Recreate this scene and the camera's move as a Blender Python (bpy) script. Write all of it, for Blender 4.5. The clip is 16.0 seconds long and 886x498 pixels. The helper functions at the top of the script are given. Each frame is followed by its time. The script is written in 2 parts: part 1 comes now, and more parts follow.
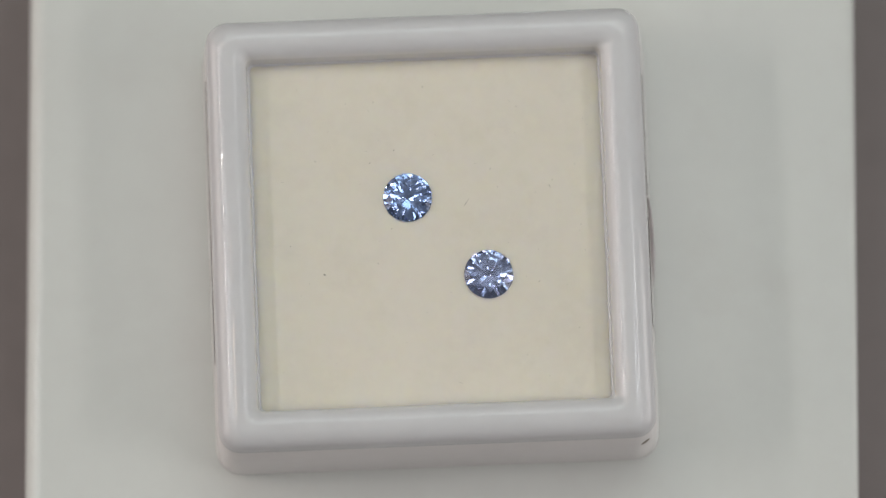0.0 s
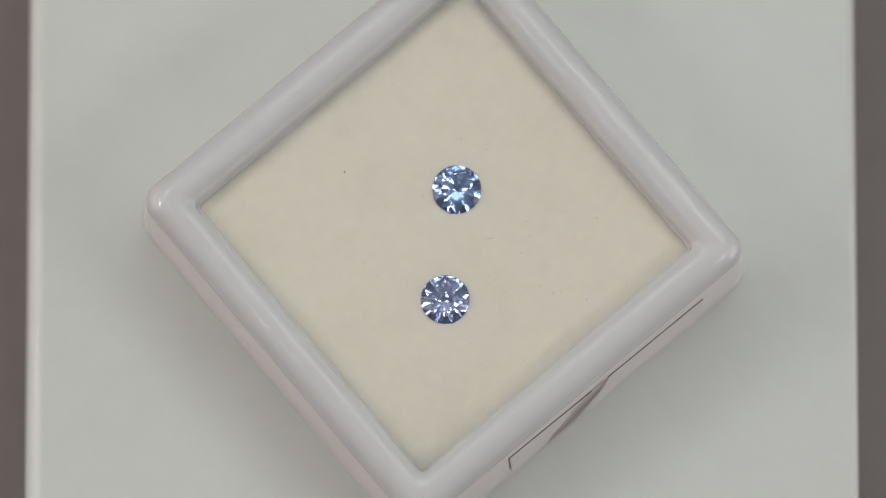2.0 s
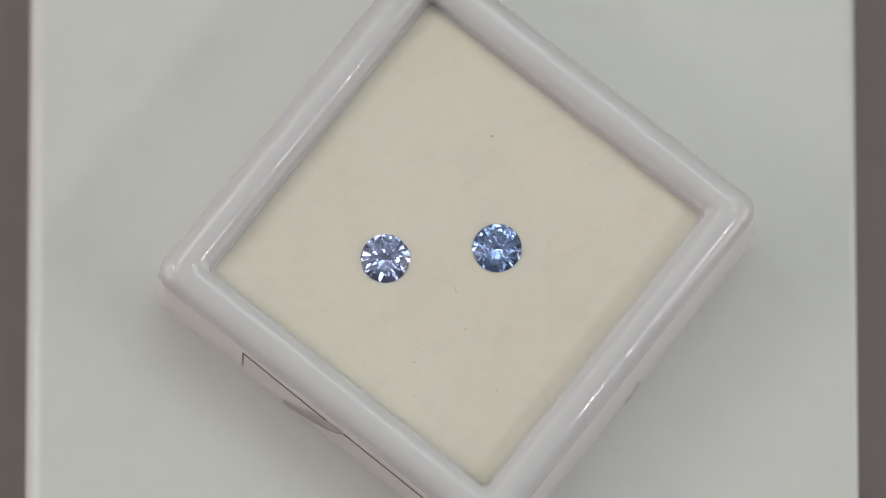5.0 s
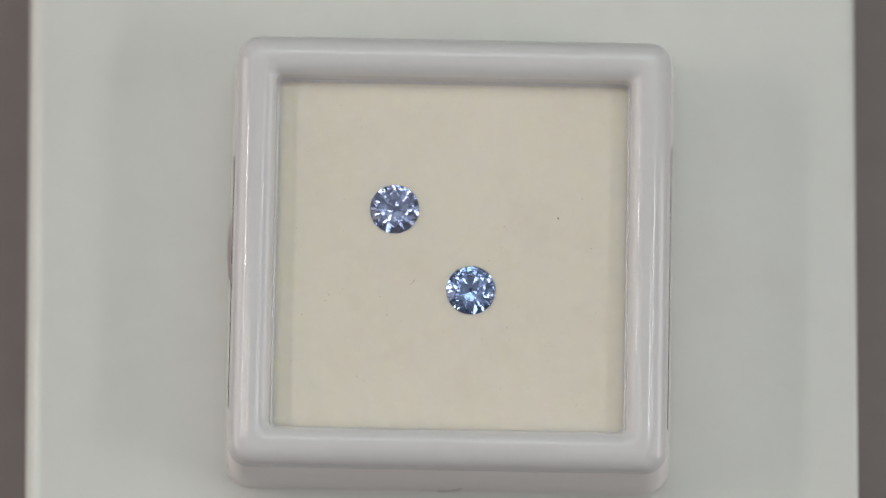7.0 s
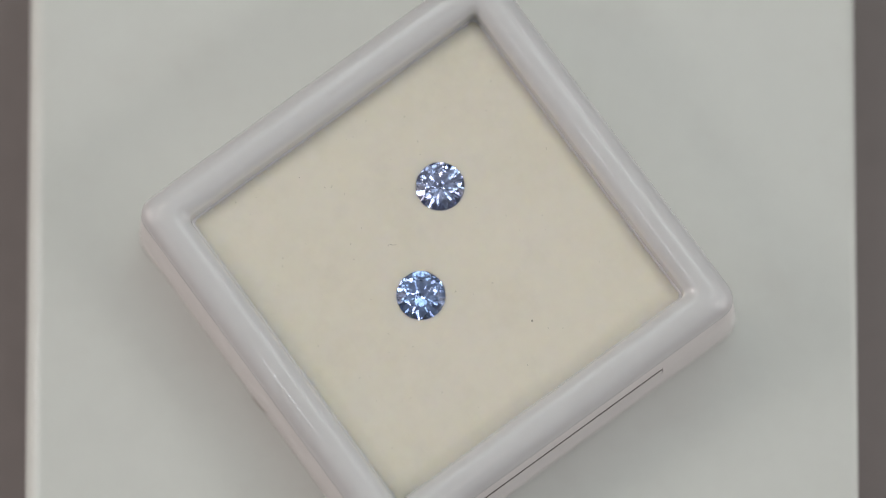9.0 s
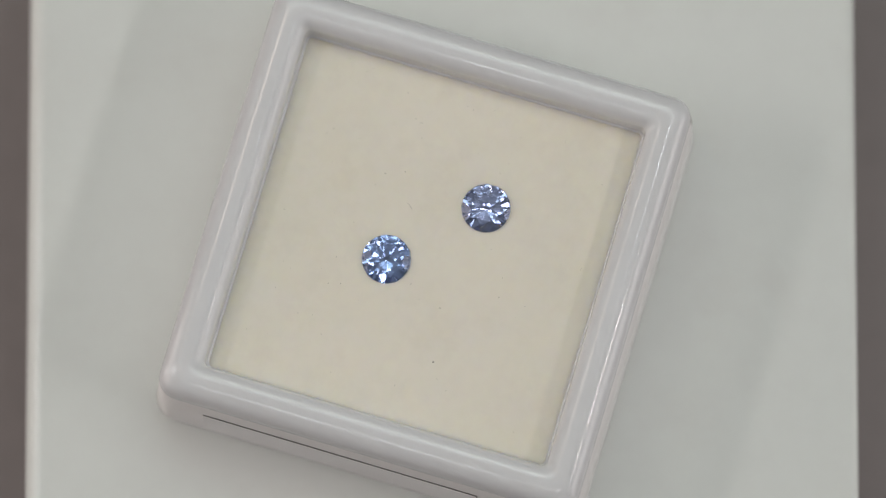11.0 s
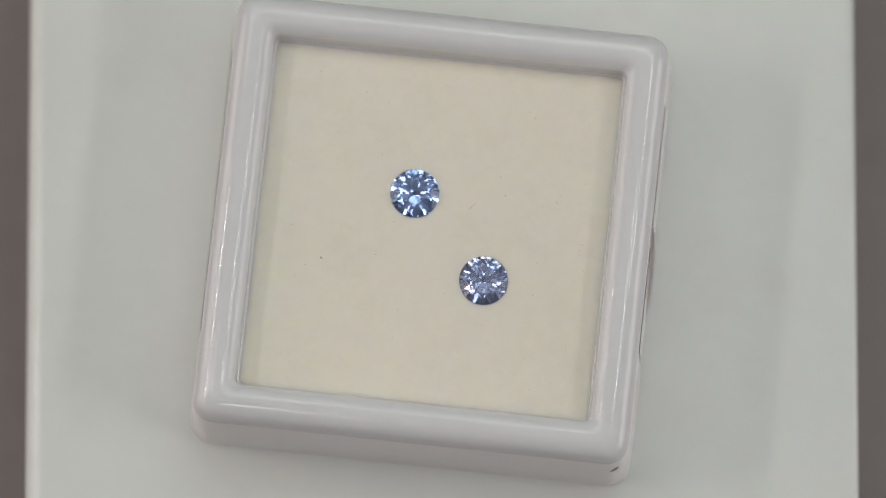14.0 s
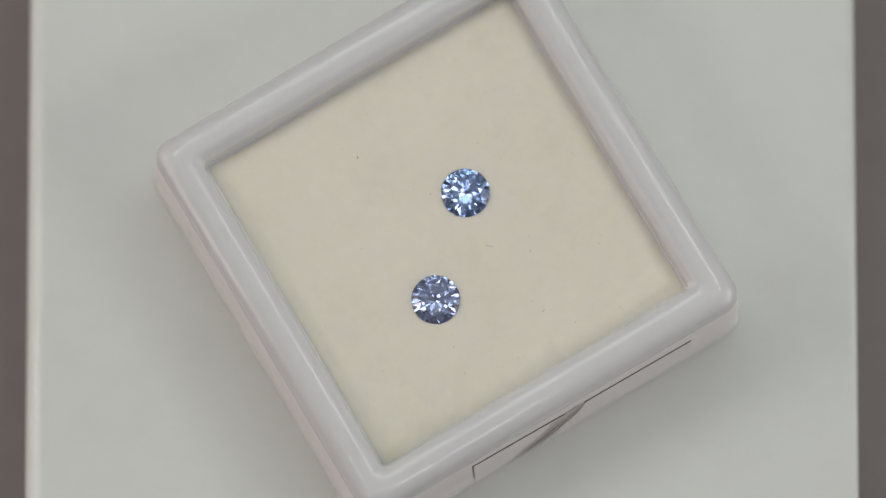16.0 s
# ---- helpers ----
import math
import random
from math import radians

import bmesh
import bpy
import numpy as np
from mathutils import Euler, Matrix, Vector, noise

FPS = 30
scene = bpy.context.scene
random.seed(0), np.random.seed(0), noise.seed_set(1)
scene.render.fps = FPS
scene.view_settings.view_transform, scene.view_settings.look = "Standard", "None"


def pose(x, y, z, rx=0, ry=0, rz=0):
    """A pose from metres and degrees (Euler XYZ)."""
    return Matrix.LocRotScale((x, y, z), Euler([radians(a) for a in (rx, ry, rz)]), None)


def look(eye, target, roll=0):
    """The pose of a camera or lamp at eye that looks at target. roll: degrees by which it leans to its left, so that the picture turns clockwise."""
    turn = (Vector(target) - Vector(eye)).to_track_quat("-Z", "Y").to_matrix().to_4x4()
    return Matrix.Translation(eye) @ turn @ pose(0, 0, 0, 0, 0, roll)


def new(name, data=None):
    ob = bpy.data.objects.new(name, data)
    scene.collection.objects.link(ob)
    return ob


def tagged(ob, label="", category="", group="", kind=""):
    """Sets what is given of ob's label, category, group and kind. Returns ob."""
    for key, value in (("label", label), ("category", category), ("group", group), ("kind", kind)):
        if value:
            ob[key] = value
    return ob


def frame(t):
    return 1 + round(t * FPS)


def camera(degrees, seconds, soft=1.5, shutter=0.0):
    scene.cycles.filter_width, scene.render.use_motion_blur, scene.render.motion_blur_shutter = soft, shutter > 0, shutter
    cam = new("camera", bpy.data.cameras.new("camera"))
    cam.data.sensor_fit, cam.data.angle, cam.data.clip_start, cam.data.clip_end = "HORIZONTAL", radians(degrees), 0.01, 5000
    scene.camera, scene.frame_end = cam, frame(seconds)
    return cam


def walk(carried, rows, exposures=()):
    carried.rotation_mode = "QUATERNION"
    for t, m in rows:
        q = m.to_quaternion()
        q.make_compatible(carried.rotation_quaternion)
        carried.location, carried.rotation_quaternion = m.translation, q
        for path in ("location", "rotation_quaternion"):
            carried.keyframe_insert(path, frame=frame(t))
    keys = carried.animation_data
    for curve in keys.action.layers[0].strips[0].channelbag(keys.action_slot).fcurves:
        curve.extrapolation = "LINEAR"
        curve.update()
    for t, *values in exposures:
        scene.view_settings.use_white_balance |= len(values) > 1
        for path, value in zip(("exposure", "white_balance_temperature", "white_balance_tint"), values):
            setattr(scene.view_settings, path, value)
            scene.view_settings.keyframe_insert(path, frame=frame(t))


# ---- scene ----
# A small white gem box turning on a pale plinth, seen from above through a long lens.
MM = 0.001
RIM_Z = 9.8               # rim top above the plinth, mm
PAD_Z = 7.7 * MM           # foam surface above the plinth
RATE, GAIN = 26.075, 0.0172   # degrees a second, clockwise from above, and a slight gain in speed

cam = camera(7.941, 16.0, soft=1.3)
EYE = (0.00016, -0.07075, 0.44204)
AIM = (0.00016, -0.000405, PAD_Z)
cam.data.dof.use_dof = True
cam.data.dof.focus_distance = 0.4393
cam.data.dof.aperture_fstop = 13.5
walk(cam, [(0.0, look(EYE, AIM)), (16.0, look(EYE, AIM))])

# ---- light ----
scene.view_settings.exposure = -0.14
world = bpy.data.worlds.new("room_air")
scene.world = world
world.use_nodes = True
world.node_tree.nodes["Background"].inputs["Color"].default_value = (0.95, 1.0, 0.97, 1)
world.node_tree.nodes["Background"].inputs["Strength"].default_value = 0.03


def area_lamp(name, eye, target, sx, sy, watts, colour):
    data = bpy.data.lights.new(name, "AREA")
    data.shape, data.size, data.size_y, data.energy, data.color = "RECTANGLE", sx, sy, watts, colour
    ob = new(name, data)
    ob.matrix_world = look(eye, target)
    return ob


# two LED bars, then added fills: soft ones at the sides, others overhead
area_lamp("lamp_bar_west", (-0.22, 0.018, 0.22), (0, 0, 0.005), 0.12, 0.015, 0.13, (1.0, 0.95, 0.92))
area_lamp("lamp_bar_east", (0.207, -0.066, 0.22), (0, 0, 0.005), 0.12, 0.015, 0.13, (1.0, 0.96, 0.95))
# unseen soft fills, added to brighten the west and east box sides
area_lamp("side_fill_west", (-0.43, 0.0, 0.13), (0, 0.0, 0.01), 0.34, 0.26, 0.50, (1.0, 0.83, 0.78))
area_lamp("side_fill_east", (0.45, -0.07, 0.12), (0, 0.0, 0.01), 0.32, 0.24, 0.48, (1.0, 0.91, 0.89))
# unseen overhead lamps without fixtures, added for top light and glints in the stones
for x, y, sx, sy, watts, tint in ((-1.0, 0.9, 0.7, 0.45, 3.5, (1.0, 0.86, 0.75)), (0.1, 1.0, 1.0, 0.7, 3.2, (0.82, 1.0, 0.98)), (1.1, 0.9, 0.7, 0.45, 2.5, (0.88, 1.0, 0.95)),
                                  (-0.6, 1.7, 0.7, 0.45, 3.1, (0.86, 1.0, 0.91)), (0.6, 1.7, 0.7, 0.45, 3.1, (0.86, 1.0, 0.91)),
                                  (1.3, 0.4, 0.25, 0.25, 1.2, (1.0, 0.98, 1.0)), (-1.3, 0.35, 0.25, 0.25, 1.2, (0.95, 0.98, 1.0)),
                                  (-0.55, 0.3, 0.14, 0.14, 0.7, (1.0, 0.8, 0.62)), (0.6, 0.3, 0.14, 0.14, 0.7, (0.85, 0.93, 1.0)),
                                  (-1.4, 1.5, 0.2, 0.2, 0.8, (0.9, 0.95, 1.0)), (1.4, 1.6, 0.2, 0.2, 0.8, (0.9, 0.95, 1.0)),
                                  (-0.3, -0.5, 0.3, 0.25, 1.2, (0.9, 0.95, 1.0)), (0.45, -0.6, 0.3, 0.25, 1.2, (1.0, 0.92, 0.95)), (-1.0, -0.35, 0.16, 0.16, 0.6, (0.9, 0.95, 1.0))):
    area_lamp("overhead_fill", (x, y, 2.4), (x, y, 0), sx, sy, watts, tint)
# unseen lamp added to light the ceiling, whose bounce brightens the stones
area_lamp("ceiling_bounce_fill", (0.2, 1.3, 1.1), (0.2, 1.2, 2.5), 0.35, 0.35, 18.0, (0.985, 0.99, 0.955))


# ---- materials ----
def material(name, colour, rough=0.5, metal=0.0, spec=0.5):
    m = bpy.data.materials.new(name)
    m.use_nodes = True
    b = m.node_tree.nodes["Principled BSDF"]
    b.inputs["Base Color"].default_value = (*colour, 1)
    b.inputs["Roughness"].default_value = rough
    b.inputs["Metallic"].default_value = metal
    b.inputs["Specular IOR Level"].default_value = spec
    return m


def weathered(name, colour, other, rough, scale_big, scale_fine, bump=0.1, depth=0.00002, amount=0.5, spec=0.5):
    """Two scales of tone variation and a fine relief, in object space."""
    m = material(name, colour, rough, 0.0, spec)
    t = m.node_tree
    b = t.nodes["Principled BSDF"]
    co = t.nodes.new("ShaderNodeTexCoord")
    big = t.nodes.new("ShaderNodeTexNoise")
    big.inputs["Scale"].default_value, big.inputs["Detail"].default_value = scale_big, 3
    fine = t.nodes.new("ShaderNodeTexNoise")
    fine.inputs["Scale"].default_value, fine.inputs["Detail"].default_value = scale_fine, 5
    t.links.new(co.outputs["Object"], big.inputs["Vector"])
    t.links.new(co.outputs["Object"], fine.inputs["Vector"])
    add = t.nodes.new("ShaderNodeMath")
    add.operation = "MULTIPLY"
    t.links.new(big.outputs["Fac"], add.inputs[0])
    t.links.new(fine.outputs["Fac"], add.inputs[1])
    ramp = t.nodes.new("ShaderNodeMapRange")
    ramp.inputs["From Min"].default_value, ramp.inputs["From Max"].default_value = 0.12, 0.42
    ramp.inputs["To Max"].default_value = amount
    t.links.new(add.outputs[0], ramp.inputs["Value"])
    mix = t.nodes.new("ShaderNodeMix")
    mix.data_type = "RGBA"
    mix.inputs["A"].default_value, mix.inputs["B"].default_value = (*colour, 1), (*other, 1)
    t.links.new(ramp.outputs["Result"], mix.inputs["Factor"])
    t.links.new(mix.outputs["Result"], b.inputs["Base Color"])
    bp = t.nodes.new("ShaderNodeBump")
    bp.inputs["Strength"].default_value, bp.inputs["Distance"].default_value = bump, depth
    t.links.new(fine.outputs["Fac"], bp.inputs["Height"])
    t.links.new(bp.outputs["Normal"], b.inputs["Normal"])
    return m


RIM = weathered("white_rim_plastic", (0.70, 0.70, 0.713), (0.66, 0.66, 0.673), 0.06, 120, 900, 0.003, 0.00003, 0.6, 0.7)
PLASTIC = weathered("white_plastic", (0.86, 0.828, 0.828), (0.81, 0.778, 0.778), 0.16, 120, 900, 0.05, 0.00003, 0.6)
FOAM = weathered("ivory_foam", (0.825, 0.785, 0.69), (0.775, 0.732, 0.622), 0.75, 90, 1100, 0.15, 0.00005, 0.6, 0.2)
PLINTH = weathered("pale_acrylic", (0.716, 0.734, 0.706), (0.676, 0.687, 0.662), 0.14, 40, 600, 0.02, 0.00002, 0.6)


def smudged(m, colour, scale, low, high, amount):
    """Lays soft blotches of a colour over a weathered material."""
    t = m.node_tree
    b = t.nodes["Principled BSDF"]
    under = b.inputs["Base Color"].links[0].from_socket
    co = t.nodes.new("ShaderNodeTexCoord")
    n = t.nodes.new("ShaderNodeTexNoise")
    n.inputs["Scale"].default_value, n.inputs["Detail"].default_value, n.inputs["Roughness"].default_value = scale, 6, 0.65
    t.links.new(co.outputs["Object"], n.inputs["Vector"])
    r = t.nodes.new("ShaderNodeMapRange")
    r.inputs["From Min"].default_value, r.inputs["From Max"].default_value, r.inputs["To Max"].default_value = low, high, amount
    t.links.new(n.outputs["Fac"], r.inputs["Value"])
    mix = t.nodes.new("ShaderNodeMix")
    mix.data_type = "RGBA"
    mix.inputs["B"].default_value = (*colour, 1)
    t.links.new(under, mix.inputs["A"])
    t.links.new(r.outputs["Result"], mix.inputs["Factor"])
    t.links.new(mix.outputs["Result"], b.inputs["Base Color"])


for m, weight, radius, scale in ((RIM, 0.25, (1.0, 0.95, 0.9), 0.0005), (FOAM, 0.5, (0.8, 0.7, 0.4), 0.001)):
    b = m.node_tree.nodes["Principled BSDF"]
    b.inputs["Subsurface Weight"].default_value = weight
    b.inputs["Subsurface Radius"].default_value = radius
    b.inputs["Subsurface Scale"].default_value = scale
smudged(FOAM, (0.62, 0.58, 0.50), 330, 0.52, 0.74, 0.17)
smudged(PLINTH, (0.64, 0.63, 0.60), 120, 0.52, 0.75, 0.35)
TABLE = weathered("grey_brown_cloth", (0.25, 0.22, 0.217), (0.215, 0.19, 0.187), 0.85, 30, 900, 0.3, 0.0001, 0.8, 0.2)
WALL = weathered("wall_paint", (0.45, 0.445, 0.445), (0.41, 0.405, 0.405), 0.8, 2, 60, 0.05, 0.001, 0.5, 0.2)
CEILING = weathered("ceiling_paint", (0.80, 0.81, 0.82), (0.74, 0.75, 0.76), 0.8, 2, 60, 0.05, 0.001, 0.5, 0.2)
FLOORING = weathered("floor_lino", (0.30, 0.28, 0.26), (0.25, 0.23, 0.21), 0.6, 3, 50, 0.05, 0.001, 0.6)
LINE = material("black_ink", (0.06, 0.05, 0.045), 0.5)
PAPER = weathered("label_film", (0.87, 0.838, 0.842), (0.82, 0.788, 0.792), 0.22, 200, 1500, 0.05, 0.00002, 0.5)
DUST = material("dark_lint", (0.25, 0.22, 0.19), 0.8)
# grey that paints the shade in the gap behind the sticker's curl
GAP_SHADE = weathered("gap_shade", (0.60, 0.56, 0.53), (0.50, 0.46, 0.43), 0.5, 900, 4000, 0.1, 0.00002, 0.7)
SMUDGE = material("grey_lint", (0.36, 0.34, 0.28), 0.9)


def stone_material(name, colour):
    m = bpy.data.materials.new(name)
    m.use_nodes = True
    t = m.node_tree
    t.nodes.remove(t.nodes["Principled BSDF"])
    g = t.nodes.new("ShaderNodeBsdfGlass")
    g.inputs["Color"].default_value = (*colour, 1)
    g.inputs["IOR"].default_value = 1.77
    g.inputs["Roughness"].default_value = 0.0
    t.links.new(g.outputs[0], t.nodes["Material Output"].inputs["Surface"])
    return m


STONE_A = stone_material("blue_sapphire", (0.785, 0.848, 0.98))
STONE_B = stone_material("violet_blue_sapphire", (0.845, 0.88, 0.99))


# ---- building helpers ----
def mesh_of(name, bm, mat, smooth=False):
    me = bpy.data.meshes.new(name)
    bmesh.ops.recalc_face_normals(bm, faces=bm.faces[:])
    bm.to_mesh(me)
    bm.free()
    me.materials.append(mat)
    for p in me.polygons:
        p.use_smooth = smooth
    if smooth:
        me.set_sharp_from_angle(angle=radians(28))
    return me


def part(name, bm, mat, parent, label="", smooth=False):
    ob = new(name, mesh_of(name, bm, mat, smooth))
    ob.parent = parent
    return tagged(ob, label) if label else ob


def thing(name, bm, mat, label, category, smooth=False, kind="", group=""):
    return tagged(new(name, mesh_of(name, bm, mat, smooth)), label, category, group, kind)


def block(x0, x1, y0, y1, z0, z1, bevel=0.0, segments=3):
    bm = bmesh.new()
    bmesh.ops.create_cube(bm, size=1)
    for v in bm.verts:
        v.co = Vector(((x0 + x1) / 2 + v.co.x * (x1 - x0), (y0 + y1) / 2 + v.co.y * (y1 - y0), (z0 + z1) / 2 + v.co.z * (z1 - z0)))
    if bevel:
        bmesh.ops.bevel(bm, geom=bm.edges[:], offset=bevel, segments=segments, profile=0.5, affect="EDGES")
    return bm


def square_ring(half, radius, z, steps=8):
    """Corner-rounded square outline, counter-clockwise."""
    pts = []
    for k, (sx, sy) in enumerate(((1, 1), (-1, 1), (-1, -1), (1, -1))):
        for i in range(steps + 1):
            a = math.pi / 2 * (k + i / steps)
            pts.append(Vector((sx * (half - radius) + radius * math.cos(a), sy * (half - radius) + radius * math.sin(a), z)))
    return pts


def lofted(rings, closed=False, cap_first=False, cap_last=False):
    bm = bmesh.new()
    loops = [[bm.verts.new(p) for p in r] for r in rings]
    n = len(loops[0])
    pairs = list(zip(loops, loops[1:]))
    if closed:
        pairs.append((loops[-1], loops[0]))
    for a, b in pairs:
        for i in range(n):
            bm.faces.new((a[i], a[(i + 1) % n], b[(i + 1) % n], b[i]))
    if cap_first:
        bm.faces.new(loops[0][::-1])
    if cap_last:
        bm.faces.new(loops[-1])
    return bm


# ---- the room and the table ----
def room():
    for name, dims in (("wall_north", (-2, 2, 2.2, 2.3, -0.75, 2.5)), ("wall_south", (-2, 2, -1.8, -1.7, -0.75, 2.5)),
                       ("wall_east", (2, 2.1, -1.7, 2.2, -0.75, 2.5)), ("wall_west", (-2.1, -2, -1.7, 2.2, -0.75, 2.5))):
        thing(name, block(*dims), WALL, "plain matt painted room wall", "wall", kind="structure")
    thing("ceiling", block(-2.1, 2.1, -1.8, 2.3, 2.5, 2.6), CEILING, "plain matt white painted ceiling", "ceiling", kind="structure")
    thing("floor", block(-2.1, 2.1, -1.8, 2.3, -0.85, -0.75), FLOORING, "plain dull lino floor", "floor", kind="structure")


def table():
    t = tagged(new("table"), "table under the plinth, top in dull grey-brown", "table")
    t.location = (0, 0, -0.75)
    part("tabletop", block(-0.6, 0.6, -0.35, 0.35, 0.702, 0.726, 0.003), TABLE, t, "dull dark grey-brown tabletop")
    for x in (-0.55, 0.55):
        for y in (-0.3, 0.3):
            part("leg", block(x - 0.02, x + 0.02, y - 0.02, y + 0.02, 0, 0.703, 0.003), TABLE, t)


def plinth():
    p = tagged(new("plinth"), "square pale greenish-white glossy plinth with rounded edges", "plinth")
    p.location = (0.00005, 0, -0.024)
    h = 29.12 * MM
    z = 24 * MM
    rings = [square_ring(h - 0.6 * MM, 2 * MM, 0), square_ring(h, 2 * MM, 0.6 * MM)]
    for i in range(7):
        a = math.pi / 2 * i / 6
        e = 1.2 * MM
        rings.append(square_ring(h - e + e * math.cos(a), 2.0 * MM, z - e + e * math.sin(a)))
    bm = lofted(rings, cap_first=True, cap_last=True)
    for v in bm.verts:              # the east edge is the crisper one
        if v.co.x > h - e and abs(v.co.y) < h - 3 * MM:
            v.co.x = h - (h - v.co.x) * 0.4
    for v in bm.verts:
        if v.co.z > z - e and v.co.x > h - e:
            v.co.z = z - (z - v.co.z) * 0.5
    part("slab", bm, PLINTH, p, smooth=True)
    bpy.data.objects["slab"].data.polygons[-1].use_smooth = False


room()
table()
plinth()

# ---- what turns: places at the clip's start, x and y from the axis ----
CX, CY, YAW = -0.75 * MM, 0.83 * MM, 2.26
TURNING = []
BOX_AT = pose(CX, CY, 0, 0, 0, YAW)


FLARE = 0.45               # by which the foot stands out past the rim, mm
BODY_TOP = RIM_Z - 1.4


def body_half(z):
    """Half width of the box body at a height, in mm."""
    return 15.0 + FLARE * (1 - (z - 0.3) / (BODY_TOP - 0.44))


def side_strip(s0, s1, z0, z1, out, thick, aslant=0.0):
    """A thin upright sheet on the east side of the box: s runs along y, in mm."""
    bm = block((15.0 + out) * MM, (15.0 + out + thick) * MM, s0 * MM, s1 * MM, z0 * MM, z1 * MM)
    for v in bm.verts:
        v.co.z += aslant * v.co.y
    return leaned(bm)


def leaned(bm):
    """Leans a sheet with the flare of the box side."""
    for v in bm.verts:
        v.co.x += body_half(v.co.z / MM) * MM - 15.0 * MM
    return bm


def swept(points, radius, sides=5):
    """A thin thread through points."""
    bm = bmesh.new()
    rings = []
    for i, p in enumerate(points):
        d = (points[min(i + 1, len(points) - 1)] - points[max(i - 1, 0)]).normalized()
        side = d.cross(Vector((0, 0, 1)))
        side = side.normalized() if side.length > 1e-6 else Vector((1, 0, 0))
        up = side.cross(d)
        rings.append([bm.verts.new(p + radius * (math.cos(a) * side + math.sin(a) * up)) for a in (2 * math.pi * k / sides for k in range(sides))])
    for a, b in zip(rings, rings[1:]):
        for k in range(sides):
            bm.faces.new((a[k], a[(k + 1) % sides], b[(k + 1) % sides], b[k]))
    bm.faces.new(rings[0])
    bm.faces.new(rings[-1][::-1])
    return bm


def gem_box():
    box = tagged(new("gem_box"), "small square white glossy plastic gem box without a lid", "gem box")
    half = 15.0
    top = BODY_TOP
    rings = []
    for inset, z, r in ((0.2, 0, 1.5), (-0.25, 0.05, 1.7), (-FLARE, 0.3, 1.8), (0.0, top - 0.14, 1.55), (0.04, top - 0.06, 1.5), (0.14, top, 1.45), (2.4, top, 0.5), (2.5, 1.2, 0.4)):
        rings.append(square_ring((half - inset) * MM, r * MM, z * MM))
    part("body", lofted(rings, cap_first=True, cap_last=True), PLASTIC, box, "white plastic box body", smooth=True)
    # rim: a rounded ridge that stands on the body behind a fine ledge, with a small lip at the foam
    ro, ri, w, lip = 1.4, 1.05, 2.76, 0.14
    prof = [(0.3, top - 0.1), (0.0, top + 0.03)]
    for i in range(13):
        a = math.pi / 2 * i / 12
        prof.append((ro - ro * math.cos(a), RIM_Z - ro + ro * math.sin(a)))
    for i in range(12):
        a = math.radians(84) * i / 11
        prof.append((w - ri + ri * math.sin(a), RIM_Z - ri + ri * math.cos(a)))
    for i in range(6):
        a = math.pi / 2 * i / 5
        prof.append((w + 0.06 + lip * math.sin(a), PAD_Z / MM - 0.05 - lip + lip * math.cos(a)))
    prof += [(w + 0.06 + lip, RIM_Z - 4.4), (w - 0.35, RIM_Z - 4.5)]
    rings = [square_ring((half - inset) * MM, max(1.5 - inset * 0.38, 0.3) * MM, z * MM) for inset, z in prof]
    part("rim", lofted(rings, closed=True), RIM, box, "rounded glossy white rim", smooth=True)

    # sticker on the east side, half peeled
    tag = part("sticker", side_strip(-6.8, 10.7, 0.8, 6.3, -0.05, 0.08, -0.05), PAPER, box, "white sticker with a thin black border, torn and curling")
    part("border_line", side_strip(2.1, 10.7, 6.42, 6.57, 0.0, 0.05, -0.05), LINE, tag)
    part("border_line", side_strip(-6.8, 0.6, 6.30, 6.44, 0.0, 0.05, -0.07), LINE, tag)
    part("border_line", side_strip(-6.85, -6.76, 2.6, 6.93, 0.0, 0.05), LINE, tag)
    # the torn wedge's shaded gap is a strip coloured grey, and its free edge curls outwards
    upper = ((2.2, 6.35), (1.4, 6.62), (0.7, 6.45), (-0.2, 5.55), (-1.0, 4.45), (-1.8, 3.35), (-2.6, 2.25), (-3.4, 1.3))
    lower = ((2.15, 6.2), (1.6, 5.45), (0.9, 4.75), (0.1, 4.0), (-0.7, 3.2), (-1.6, 2.35), (-2.5, 1.7), (-3.45, 1.15))
    bm = bmesh.new()
    rows = [[bm.verts.new(Vector(((15.0 + o) * MM, y * MM, z * MM))) for (y, z) in line] for line, o in ((upper, 0.045), (lower, 0.06))]
    for k in range(7):
        bm.faces.new((rows[0][k], rows[0][k + 1], rows[1][k + 1], rows[1][k]))
    part("gap_shade_strip", leaned(bm), GAP_SHADE, tag, "greyish strip, coloured as the shade behind the curl")
    bm = bmesh.new()
    cols = []
    for k, (y, z) in enumerate(lower):
        f = k / 7
        lift = 0.05 + 0.24 * math.sin(math.pi * f) ** 0.8
        wide = 0.10 + 0.42 * math.sin(math.pi * f) ** 0.8
        cols.append([bm.verts.new(Vector(((15.0 + o) * MM, y * MM, (z + dz) * MM))) for o, dz in
                     ((0.04, -wide * 1.2), (0.05 + lift * 0.3, -wide * 0.7), (0.05 + lift * 0.75, -wide * 0.2), (0.05 + lift, 0.04), (0.02 + lift * 0.9, 0.12))])
    for a, b in zip(cols, cols[1:]):
        for k in range(4):
            bm.faces.new((a[k], a[k + 1], b[k + 1], b[k]))
    bmesh.ops.solidify(bm, geom=bm.faces[:], thickness=0.03 * MM)
    part("curl", leaned(bm), PAPER, tag, "curled torn edge of the sticker", smooth=True)
    # flat sticker on the west side
    turn = Matrix.Rotation(math.pi, 4, "Z")

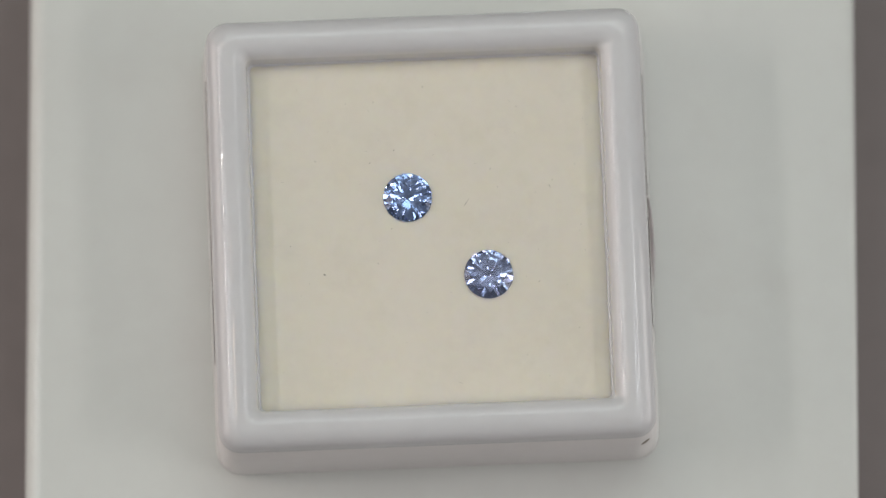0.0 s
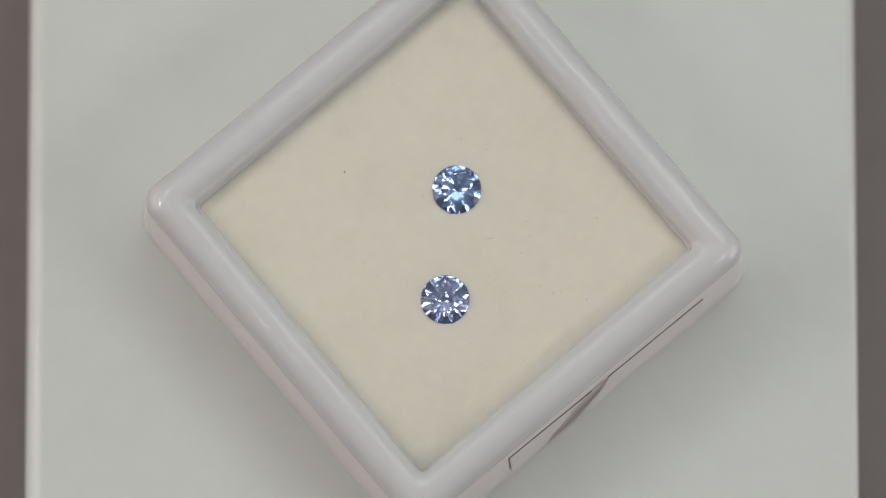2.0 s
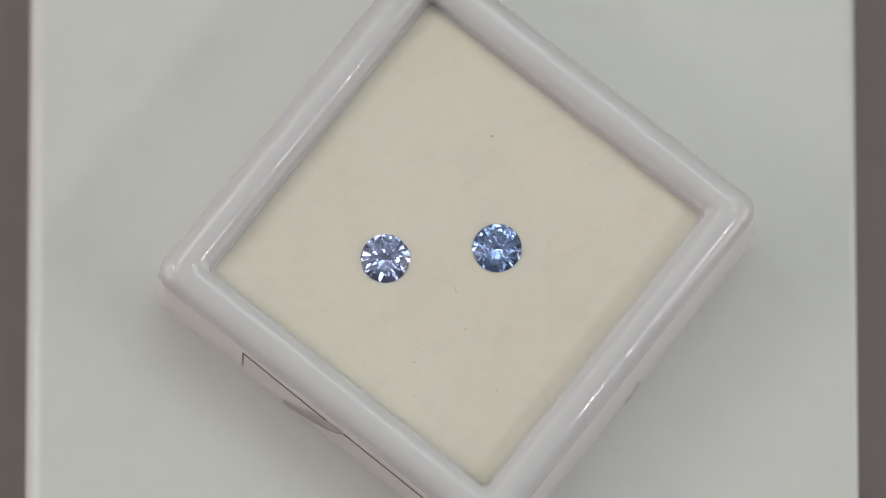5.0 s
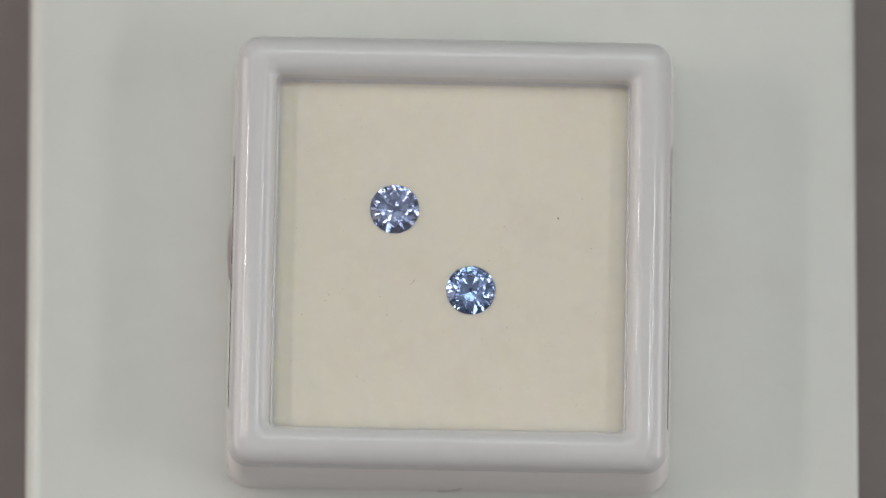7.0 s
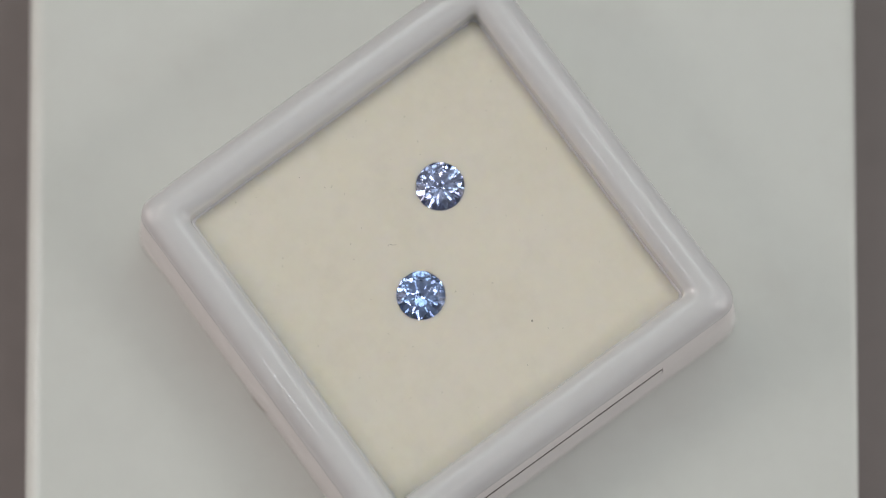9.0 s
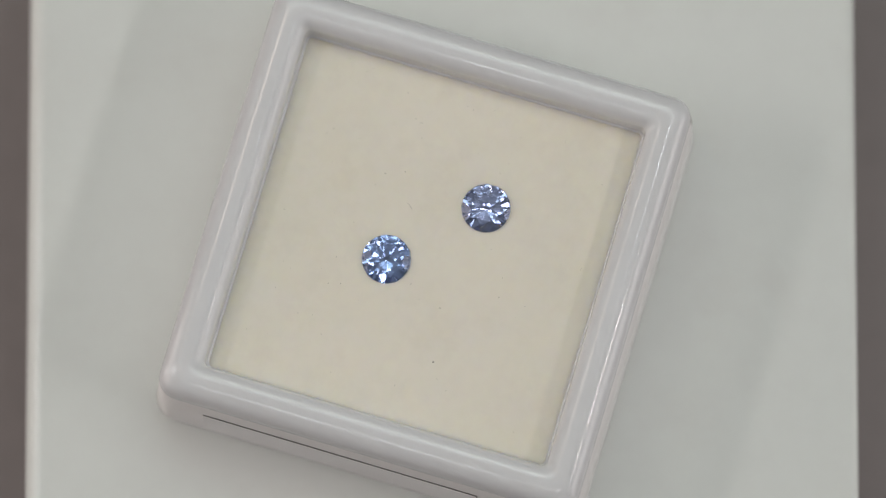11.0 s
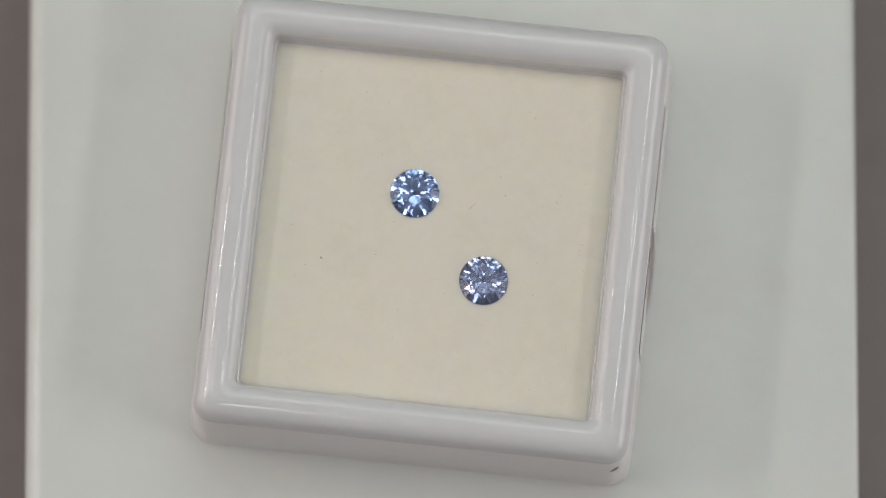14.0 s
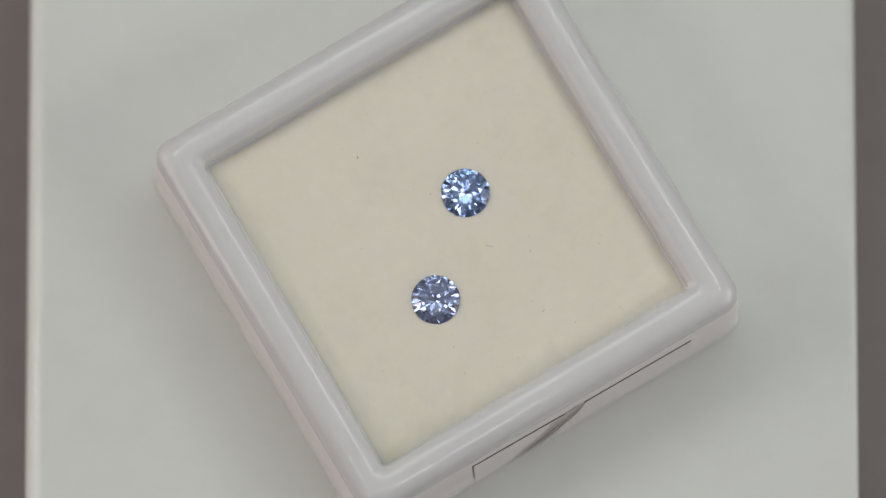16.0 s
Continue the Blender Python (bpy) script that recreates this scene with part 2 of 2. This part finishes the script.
    def west(bm):
        bm.transform(turn)
        return bm
    tag = part("sticker", west(side_strip(-11.5, 8.2, 0.8, 5.6, -0.05, 0.08)), PAPER, box, "flat white sticker with a thin black border")
    part("border_line", west(side_strip(-11.5, 8.2, 5.58, 5.72, 0.0, 0.05)), LINE, tag)
    part("border_line", west(side_strip(8.16, 8.24, 4.4, 5.74, 0.0, 0.05)), LINE, tag)
    # dark nick below the rim at one corner
    bm = bmesh.new()
    bmesh.ops.create_icosphere(bm, subdivisions=2, radius=1)
    a = math.radians(-60)
    r = body_half(5.6) - 13.42
    bm.transform(Matrix.Translation(((13.42 + r * math.cos(a)) * MM, (-13.42 + r * math.sin(a)) * MM, 5.6 * MM)) @ Matrix.Rotation(a, 4, "Z")
                 @ Matrix.Rotation(math.radians(-20), 4, "X") @ Matrix.Diagonal((0.08 * MM, 0.30 * MM, 0.6 * MM, 1)))
    part("nick", bm, DUST, box, "dark nick in the corner", smooth=True)
    TURNING.append((box, BOX_AT))


gem_box()

STONES = ((-2.277, 3.165), (3.312, -2.17))
GIRDLE = 1.69


def foam_insert():
    half, z = 12.06, PAD_Z
    bm = bmesh.new()
    loops = [[bm.verts.new(p) for p in square_ring((half - 2.4) * MM, 0.4 * MM, z, 3)]]
    inv = BOX_AT.inverted()
    for x, y in STONES:
        c = inv @ Vector((x * MM, y * MM, 0))
        loops.append([bm.verts.new((c.x + 0.995 * GIRDLE * MM * math.cos(2 * math.pi * k / 40), c.y + 0.995 * GIRDLE * MM * math.sin(2 * math.pi * k / 40), z)) for k in range(40)])
    edges = [bm.edges.new((l[i], l[(i + 1) % len(l)])) for l in loops for i in range(len(l))]
    bmesh.ops.triangle_fill(bm, use_beauty=True, edges=edges)
    # skirt and the pits pressed by the stones
    upper = loops[0]
    n = len(upper)
    slope = [(2.4 - 0.2 * k, 0.2 * (0.2 * k / 2.4) ** 3.5) for k in range(1, 13)]
    for inset, drop in slope + [(0.0, 7.4)]:
        low = [bm.verts.new(p) for p in square_ring((half - inset) * MM, 0.4 * MM, z - drop * MM, 3)]
        for i in range(n):
            bm.faces.new((upper[i], upper[(i + 1) % n], low[(i + 1) % n], low[i]))
        upper = low
    bm.faces.new(upper)
    for l, (x, y) in zip(loops[1:], STONES):
        c = inv @ Vector((x * MM, y * MM, 0))
        lip = [bm.verts.new(v.co) for v in l]
        tip = bm.verts.new((c.x, c.y, z - 1.9 * MM))
        for i in range(40):
            bm.faces.new((lip[i], lip[(i + 1) % 40], tip))
    pad = thing("foam_insert", bm, FOAM, "ivory foam pad filling the white gem box", "foam pad", smooth=True)
    TURNING.append((pad, BOX_AT))


foam_insert()


def brilliant(name, mat, label, at, spin, tilt, seed, crown=33.5, pavilion=41.5):
    """A round brilliant cut out of a block, facet by facet, each a little off true as a hand-cut stone is."""
    rng = random.Random(seed)
    R = GIRDLE * MM
    bm = bmesh.new()
    bmesh.ops.create_cube(bm, size=2.2 * R)
    g = 0.02 * R
    rc = 0.60 * R
    h = g + (R - rc) * math.tan(radians(crown))

    def cut(az, tilt_deg, d):
        if 0 < tilt_deg < 180 and tilt_deg != 90:
            az, tilt_deg, d = az + rng.uniform(-1.5, 1.5), tilt_deg + rng.uniform(-0.5, 0.5), d * rng.uniform(0.996, 1.004)
        a, t = radians(az), radians(tilt_deg)
        no = Vector((math.sin(t) * math.cos(a), math.sin(t) * math.sin(a), math.cos(t)))
        out = bmesh.ops.bisect_plane(bm, geom=bm.verts[:] + bm.edges[:] + bm.faces[:], plane_co=no * d, plane_no=no, clear_outer=True, dist=1e-9)
        edges = [e for e in out["geom_cut"] if isinstance(e, bmesh.types.BMEdge)]
        if len(edges) > 2:
            bmesh.ops.contextual_create(bm, geom=edges)

    for k in range(32):
        cut(k * 11.25 + 5.6, 90, R)
    cut(0, 0, h)
    for k in range(8):
        t = radians(crown)
        cut(k * 45, crown, R * math.sin(t) + g * math.cos(t))
        t = radians(pavilion)
        cut(k * 45, 180 - pavilion, R * math.sin(t) + g * math.cos(t))
    for k in range(8):
        t = radians(crown * 0.62)
        cut(k * 45 + 22.5, crown * 0.62, rc * math.cos(radians(22.5)) * math.sin(t) + h * math.cos(t))
    for k in range(16):
        t = radians(crown + 4.5)
        cut(k * 22.5 + 11.25, crown + 4.5, 0.992 * R * math.sin(t) + g * math.cos(t))
        t = radians(pavilion + 0.9)
        cut(k * 22.5 + 11.25, 180 - pavilion - 0.9, 0.992 * R * math.sin(t) + g * math.cos(t))
    ob = thing(name, bm, mat, label, "gemstone", group="loose stones")
    TURNING.append((ob, pose(at[0] * MM, at[1] * MM, PAD_Z + 0.05 * MM, tilt[0], tilt[1], spin)))


brilliant("gemstone", STONE_A, "round brilliant-cut light blue stone set in ivory foam", STONES[0], 9, (0.8, -0.5), 4)
brilliant("gemstone", STONE_B, "round brilliant-cut violet-blue stone set in ivory foam", STONES[1], 27, (-0.6, 0.8), 11, 32.5, 42.2)


def lint():
    """Fibres and specks on the foam and the box; places at the clip's start, mm from the axis."""
    z = PAD_Z + 0.02 * MM

    def fibre(pts, radius, label, mat=DUST, zz=z):
        ob = thing("lint_fibre", swept([Vector((x * MM, y * MM, zz)) for x, y in pts], radius * MM), mat, label, "lint", group="lint on the foam")
        TURNING.append((ob, pose(0, 0, 0)))
    fibre([(1.62, 2.62), (1.68, 2.74), (1.78, 2.86), (1.88, 2.95), (1.90, 3.12)], 0.011, "tiny dark curved fibre on ivory foam")
    fibre([(7.45, 4.10), (7.52, 4.0), (7.58, 3.90)], 0.012, "tiny dark straight fibre on ivory foam")
    fibre([(4.97, -2.62), (4.92, -2.78), (4.82, -2.88)], 0.03, "tiny dark fibre beside a blue stone")
    fibre([(-1.12, 1.92), (-1.20, 1.82), (-1.30, 1.77)], 0.03, "tiny dark fibre beside a blue stone")
    rng = random.Random(5)
    bm = bmesh.new()
    spots = [(-4.3, -1.42, 0.03), (-8.0, -2.2, 0.07), (-4.9, 5.6, 0.03), (5.2, 9.6, 0.04), (-2.6, 2.0, 0.03), (3.4, 5.2, 0.035)]
    spots += [(rng.uniform(-11, 10.5), rng.uniform(-10, 11), rng.uniform(0.012, 0.03)) for _ in range(60)]
    for x, y, r in spots:
        if min((x - a) ** 2 + (y - b) ** 2 for a, b in STONES) < 4.2:
            continue
        m = Matrix.Translation((x * MM, y * MM, PAD_Z)) @ Matrix.Rotation(rng.uniform(0, 6), 4, "Z") @ Matrix.Diagonal((r * MM * rng.uniform(1, 2.2), r * MM, r * MM * 0.4, 1))
        bmesh.ops.create_icosphere(bm, subdivisions=1, radius=1, matrix=m)
    dust = thing("dust", bm, SMUDGE, "tiny grey dust specks on ivory foam", "dust", kind="stuff")
    TURNING.append((dust, pose(0, 0, 0)))
    ob = thing("lint_fibre", swept([BOX_AT @ Vector((x * MM, y * MM, zz * MM)) for x, y, zz in ((-1.0, 15.42, 1.6), (-0.5, 15.5, 1.2), (0.1, 15.55, 0.9), (0.6, 15.5, 0.7))], 0.03 * MM),
               DUST, "dark fibre clinging to the white box side", "lint", group="lint on the foam")
    TURNING.append((ob, pose(0, 0, 0)))


lint()


def motions():
    times = [i * 0.5 for i in range(33)]
    for ob, at in TURNING:
        walk(ob, [(t, pose(0, 0, 0, 0, 0, -RATE * t - GAIN * t * t) @ at) for t in times])


motions()
